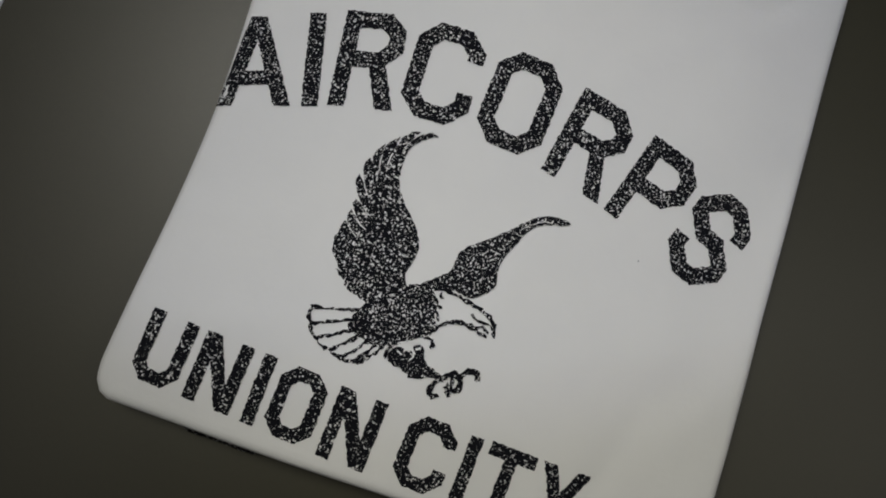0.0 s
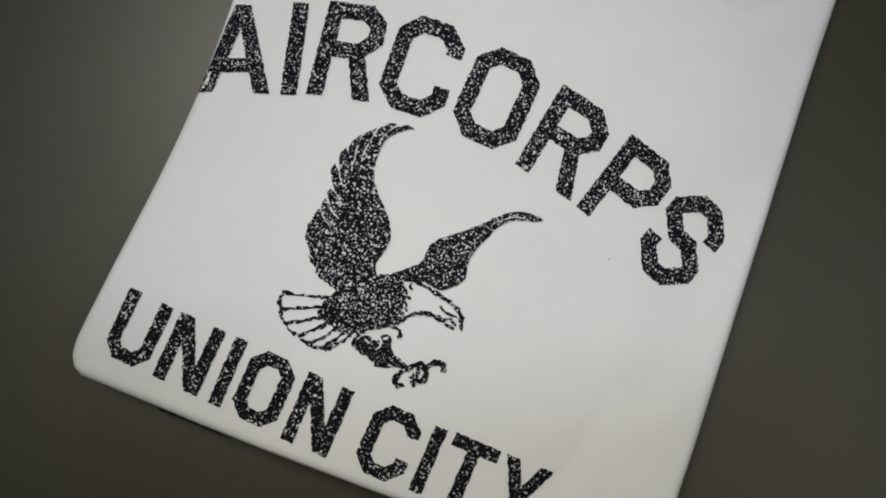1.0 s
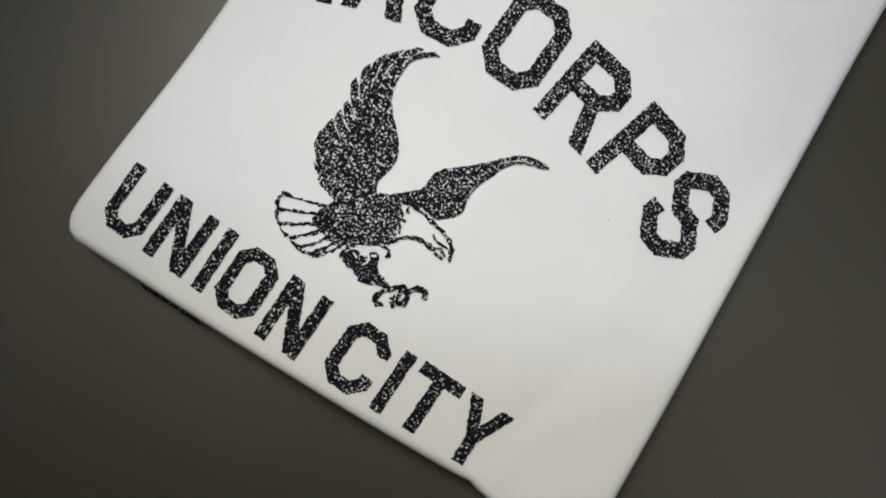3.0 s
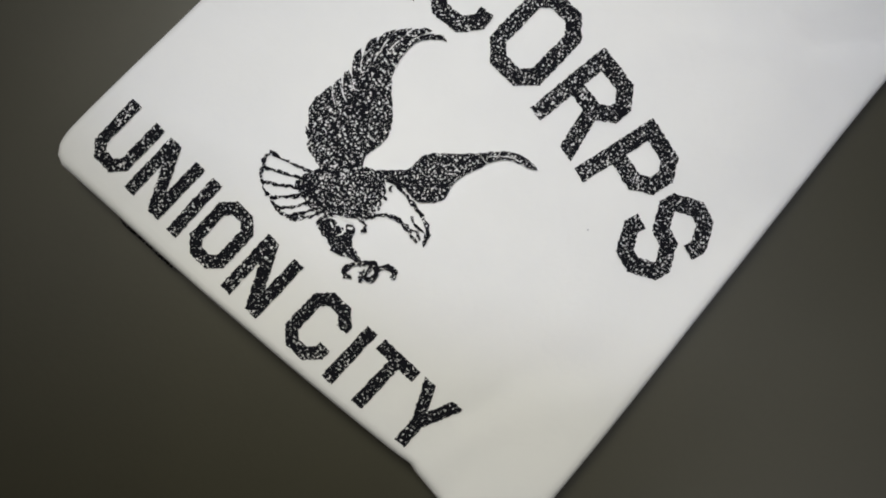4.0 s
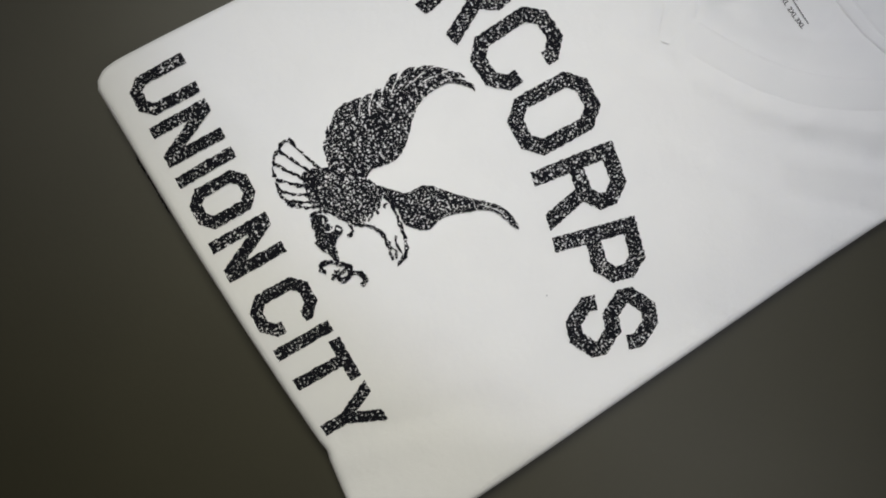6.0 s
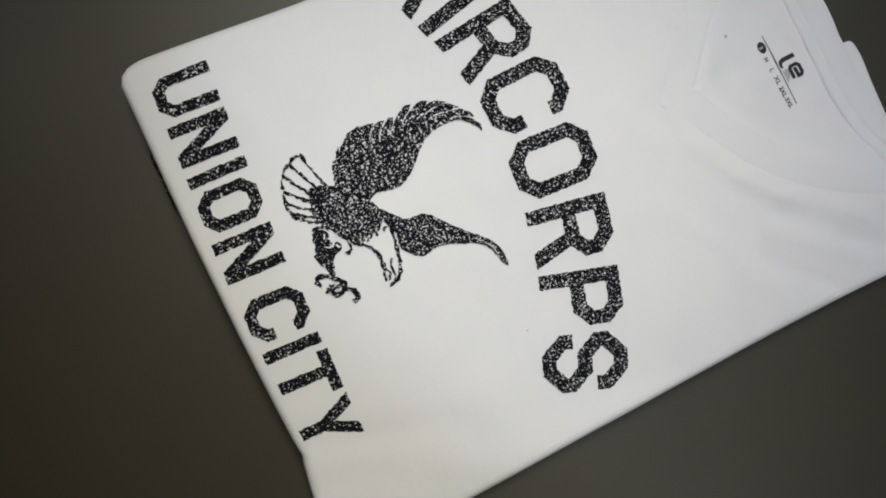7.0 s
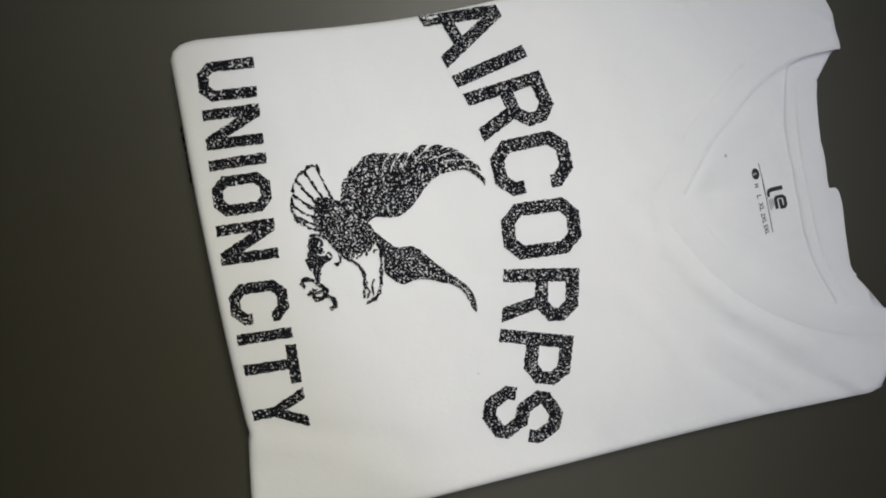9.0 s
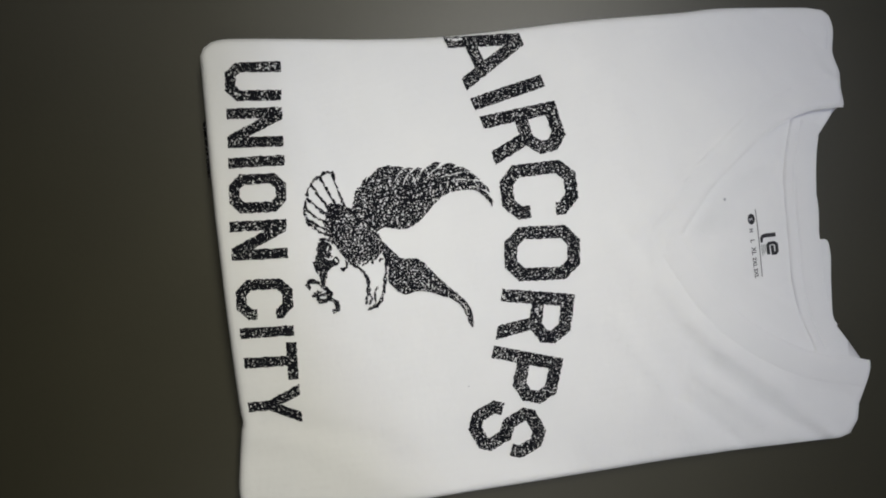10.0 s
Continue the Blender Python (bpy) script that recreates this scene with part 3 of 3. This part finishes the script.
for line, w in ((((0.0200, -0.0838), (0.0235, -0.0816), (0.0266, -0.0800), (0.0302, -0.0782)), 0.0010), (((0.0262, -0.0838), (0.0284, -0.0818), (0.0306, -0.0836)), 0.0009), (((0.0318, -0.0800), (0.0300, -0.0815)), 0.0008)):
    inked("slit", stroke(spline(line, 0.0012), w), COTTON, emblem, step=0.002, dz=0.00072)
for k, y in enumerate((-0.0590, -0.0618, -0.0646, -0.0676, -0.0704)):
    x = (0.0292, 0.0308, 0.0314, 0.0330, 0.0342)[k]
    inked("slit", [np.array([(x + 0.0008, y + 0.0007), (x - 0.0030, y + 0.0003 * (-1) ** k), (x + 0.0008, y - 0.0006)])], COTTON, emblem, step=0.002, dz=0.00062)
# open fan of ribs, rimmed by loops
ROOTS = [(0.0062, -0.0756), (0.0070, -0.0796), (0.0074, -0.0824), (0.0086, -0.0850), (0.0113, -0.0871), (0.0150, -0.0868), (0.0175, -0.0859)]
TIPS = [(-0.0142, -0.0844), (-0.0116, -0.0905), (-0.0073, -0.0945), (-0.0003, -0.0966), (0.0050, -0.0972), (0.0100, -0.0962), (0.0140, -0.0936)]
ribs = []
for k, (a, b) in enumerate(zip(ROOTS, TIPS)):
    a, b = np.array(a), np.array(b)
    mid = (a + b) / 2 + np.array((0.0006, -0.0004 * (-1) ** k))
    line = spline([a, mid, b], 0.0015)
    ribs += stroke(line, [0.00175 - 0.0006 * math.sin(3 * j / len(line)) for j in range(len(line))])
    ribs.append(np.array([b + 0.0011 * np.array((math.cos(q), math.sin(q))) for q in np.linspace(0, 6.28, 9)[:-1]]))
for a, b in zip(TIPS, TIPS[1:]):
    a, b = np.array(a), np.array(b)
    out = np.array(((b - a)[1], -(b - a)[0])) * 0.16
    ribs += stroke(spline([a, (a + b) / 2 + out, b], 0.0008), 0.0015)
ribs.append(spline([(0.0085, -0.0770), (0.0030, -0.0790), (0.0016, -0.0806), (0.0032, -0.0826), (0.0012, -0.0842), (0.0044, -0.0862), (0.0095, -0.0850)], 0.001, True))
inked("fan", ribs, INK_DENSE, emblem, step=0.002, dz=0.00042, stray=0.0009)
# curved pen lines and hooks
lines = stroke(spline([(0.0260, -0.0570), (0.0291, -0.0553), (0.0367, -0.0552), (0.0448, -0.0558), (0.0508, -0.0572), (0.0548, -0.0604), (0.0556, -0.0636)], 0.0015), 0.0015)
lines += stroke(spline([(0.0319, -0.0735), (0.0353, -0.0678), (0.0400, -0.0645), (0.0455, -0.0637), (0.0495, -0.0645), (0.0530, -0.0646)], 0.0015), 0.0015)
lines += stroke(spline([(0.0440, -0.0592), (0.0480, -0.0606), (0.0513, -0.0598), (0.0540, -0.0612)], 0.0012), 0.0011)
lines += stroke(spline([(0.0470, -0.0632), (0.0500, -0.0618), (0.0528, -0.0628)], 0.0012), 0.0010)
for line in (((0.0285, -0.0600), (0.0302, -0.0622), (0.0322, -0.0618)), ((0.0296, -0.0640), (0.0318, -0.0652), (0.0330, -0.0676)), ((0.0290, -0.0568), (0.0306, -0.0590))):
    lines += stroke(spline(line, 0.001), 0.0010)
inked("curved_line", lines, INK_DENSE, emblem, step=0.002, dz=0.00064, stray=0.0008)
inked("stem", [spline([(0.0213, -0.0880), (0.0218, -0.0846), (0.0248, -0.0830), (0.0282, -0.0836), (0.0292, -0.0800), (0.0322, -0.0793), (0.0345, -0.0831), (0.0374, -0.0848), (0.0410, -0.0856), (0.0446, -0.0862), (0.0440, -0.0884), (0.0400, -0.0884), (0.0377, -0.0906), (0.0334, -0.0923), (0.0273, -0.0910), (0.0232, -0.0908)], 0.0012, True)], INK_DENSE, emblem, dz=0.00068, stray=0.0009)
hooks = stroke(spline([(0.0450, -0.0872), (0.0424, -0.0900), (0.0420, -0.0936), (0.0444, -0.0948), (0.0460, -0.0934)], 0.0012), 0.0020)
hooks += stroke(spline([(0.0446, -0.0866), (0.0472, -0.0836), (0.0497, -0.0828), (0.0518, -0.0851), (0.0519, -0.0882), (0.0497, -0.0898), (0.0466, -0.0888)], 0.0012), 0.0021)
hooks += stroke(spline([(0.0467, -0.0844), (0.0503, -0.0828), (0.0528, -0.0797), (0.0556, -0.0790), (0.0576, -0.0816)], 0.0012), 0.0023)
hooks += stroke(spline([(0.0480, -0.0850), (0.0490, -0.0880), (0.0486, -0.0912), (0.0502, -0.0925)], 0.0012), 0.0014)
inked("hook", hooks, INK_DENSE, emblem, step=0.002, dz=0.00078, stray=0.0009)
hooks = stroke(spline([(0.0206, -0.0900), (0.0202, -0.0873), (0.0213, -0.0832), (0.0237, -0.0803), (0.0255, -0.0791), (0.0281, -0.0770), (0.0318, -0.0752), (0.0351, -0.0756), (0.0350, -0.0782)], 0.0012), 0.0015)
inked("hook", hooks, INK_DENSE, emblem, step=0.002, dz=0.00078, stray=0.0009)
for line in (((0.0240, -0.0850), (0.0262, -0.0858)), ((0.0296, -0.0822), (0.0306, -0.0846), (0.0296, -0.0868)), ((0.0262, -0.0806), (0.0278, -0.0790), (0.0300, -0.0786))):
    inked("slit", stroke(spline(line, 0.001), 0.0006), COTTON, emblem, step=0.002, dz=0.00090)

# ink on the turned-under layer, seen along the hem
hem_dir = np.gradient(HEM, axis=0)
hem_dir /= np.hypot(*hem_dir.T)[:, None]
hem_out = np.c_[hem_dir[:, 1], -hem_dir[:, 0]]
for first, last in ((-0.0440, -0.0068),):
    sel = (HEM[:, 0] > first) & (HEM[:, 0] < last)
    run, out = HEM[sel], hem_out[sel]
    along = np.linspace(0, 1, len(run))
    reach = (0.0031 + 0.0007 * wobble(run, 300, 5.0)) * np.minimum(1, np.minimum(along, 1 - along) * 9 + 0.35)
    verts = np.concatenate([np.c_[run - out * 0.0002, np.full(len(run), 0.0112)], np.c_[run + out * reach[:, None], np.full(len(run), 0.0066)], np.c_[run + out * reach[:, None] * 0.6, np.full(len(run), 0.0022)]])
    n = len(run)
    mesh_object("hem_print", verts * S, [(k * n + i, (k + 1) * n + i, (k + 1) * n + i + 1, k * n + i + 1) for k in (0, 1) for i in range(n - 1)], INK_DENSE, shirt, "speckled black ink at the folded hem")


# ---- the size print inside the neck ----
def on_back(q, dz=0.0003):
    q = np.asarray(q, float)
    return np.c_[q, back_height(q) + dz] * S


def neck_print(name, polys, mat, label=""):
    v, f = triangulate(polys, np.zeros((0, 2)))
    return mesh_object(name, on_back(v), f, mat, shirt, label)


NECK_X, NECK_Y = np.array((math.cos(radians(9.1)), math.sin(radians(9.1)))), np.array((-math.sin(radians(9.1)), math.cos(radians(9.1))))
NECK_O = np.array((-0.0043, 0.1474))   # start of the ruled line


def neck_at(p):
    """From millimetres along and above the ruled line to the plan."""
    p = np.asarray(p, float) / 1030
    return NECK_O + p[:, :1] * NECK_X + p[:, 1:] * NECK_Y


neck_print("ruled_line", [neck_at(q) for q in stroke([(0, 0), (10, 0.35), (20, 0.35), (38.6, -0.3)], 0.42)], INK_SOLID, "thin black ruled line")
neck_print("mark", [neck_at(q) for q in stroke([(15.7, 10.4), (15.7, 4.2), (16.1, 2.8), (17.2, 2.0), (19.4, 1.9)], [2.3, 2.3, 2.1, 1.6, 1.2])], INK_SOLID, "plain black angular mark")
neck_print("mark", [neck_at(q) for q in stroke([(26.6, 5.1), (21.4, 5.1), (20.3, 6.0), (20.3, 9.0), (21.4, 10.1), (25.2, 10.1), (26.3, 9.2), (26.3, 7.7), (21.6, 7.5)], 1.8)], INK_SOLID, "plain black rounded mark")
for k in range(3):
    neck_print("fine_bar", [neck_at([(20.6, 1.4 + k * 0.95), (26.8 - k, 1.4 + k * 0.95), (26.8 - k, 1.85 + k * 0.95), (20.6, 1.85 + k * 0.95)])], INK_GREY)
ring = [(5.4 + 3.1 * math.cos(a), -3.0 + 2.15 * math.sin(a)) for a in np.linspace(0, 2 * math.pi, 28, endpoint=False)]
neck_print("size_disc", [neck_at(ring)], INK_SOLID, "solid black disc")


def size_text(text, x, y, size, mat, dz):
    curve = bpy.data.curves.new("size", "FONT")
    curve.body, curve.size, curve.align_x = text, size, "CENTER"
    curve.offset = 0.07 if mat is not WHITE_INK else 0.0
    temp = bpy.data.objects.new("size", curve)
    scene.collection.objects.link(temp)
    me = bpy.data.meshes.new_from_object(temp.evaluated_get(bpy.context.evaluated_depsgraph_get()))
    pts = np.array([v.co[:2] for v in me.vertices])
    faces = [tuple(p.vertices) for p in me.polygons]
    bpy.data.objects.remove(temp)
    bpy.data.curves.remove(curve)
    bpy.data.meshes.remove(me)
    mesh_object("size_letter", on_back(neck_at(pts + (x, y)), dz), faces, mat, shirt, "small black size print " + text)


WHITE_INK = plain("white_ink", (0.7, 0.7, 0.7), 0.8, 300)
for text, x, size, mat, dz in (("S", 5.4, 3.0, WHITE_INK, 0.0007), ("M", 11.8, 3.2, INK_GREY, 0.0003), ("L", 17.8, 3.7, INK_SOLID, 0.0003), ("XL", 23.6, 3.7, INK_SOLID, 0.0003), ("2XL", 30.0, 3.3, INK_SOLID, 0.0003), ("3XL", 36.2, 3.3, INK_SOLID, 0.0003)):
    size_text(text, x, -4.7, size, mat, dz)

# ---- lint ----
LINT = plain("grey_lint", (0.42, 0.43, 0.45), 0.9, 300)
for x, y, height, size in ((-0.0088, 0.1281, back_height, 0.0008), (0.0950, -0.0088, surface, 0.00032)):
    ring = np.array([(x + size * (1 + 0.3 * math.sin(3 * a)) * math.cos(a), y + 1.3 * size * math.sin(a)) for a in np.linspace(0, 2 * math.pi, 12, endpoint=False)])
    z = float(height(np.array([(x, y)]))[0])
    verts = [(px, py, z + 0.0001) for px, py in ring] + [(x, y, z + 0.0005)]
    fleck = mesh_object("lint_fleck", [np.array(q) * S for q in verts], [(i, (i + 1) % 12, 12) for i in range(12)], LINT)
    tagged(fleck, "tiny grey fleck of lint on white cotton", "lint", group="lint on the shirt")

# ---- a white card beside the shirt ----
card = part("white_card", box(0.105, 0.148, 0.0012, (0, 0, 0.0006), 0.0003), plain("white_card_stock", (0.72, 0.73, 0.70), 0.7, 60, 0.04))
card.matrix_world = pose(-0.2497 - 0.0525, 0.022, 0.0, 0, 0, 3)
tagged(card, "plain white card lying flat on the table", "card")
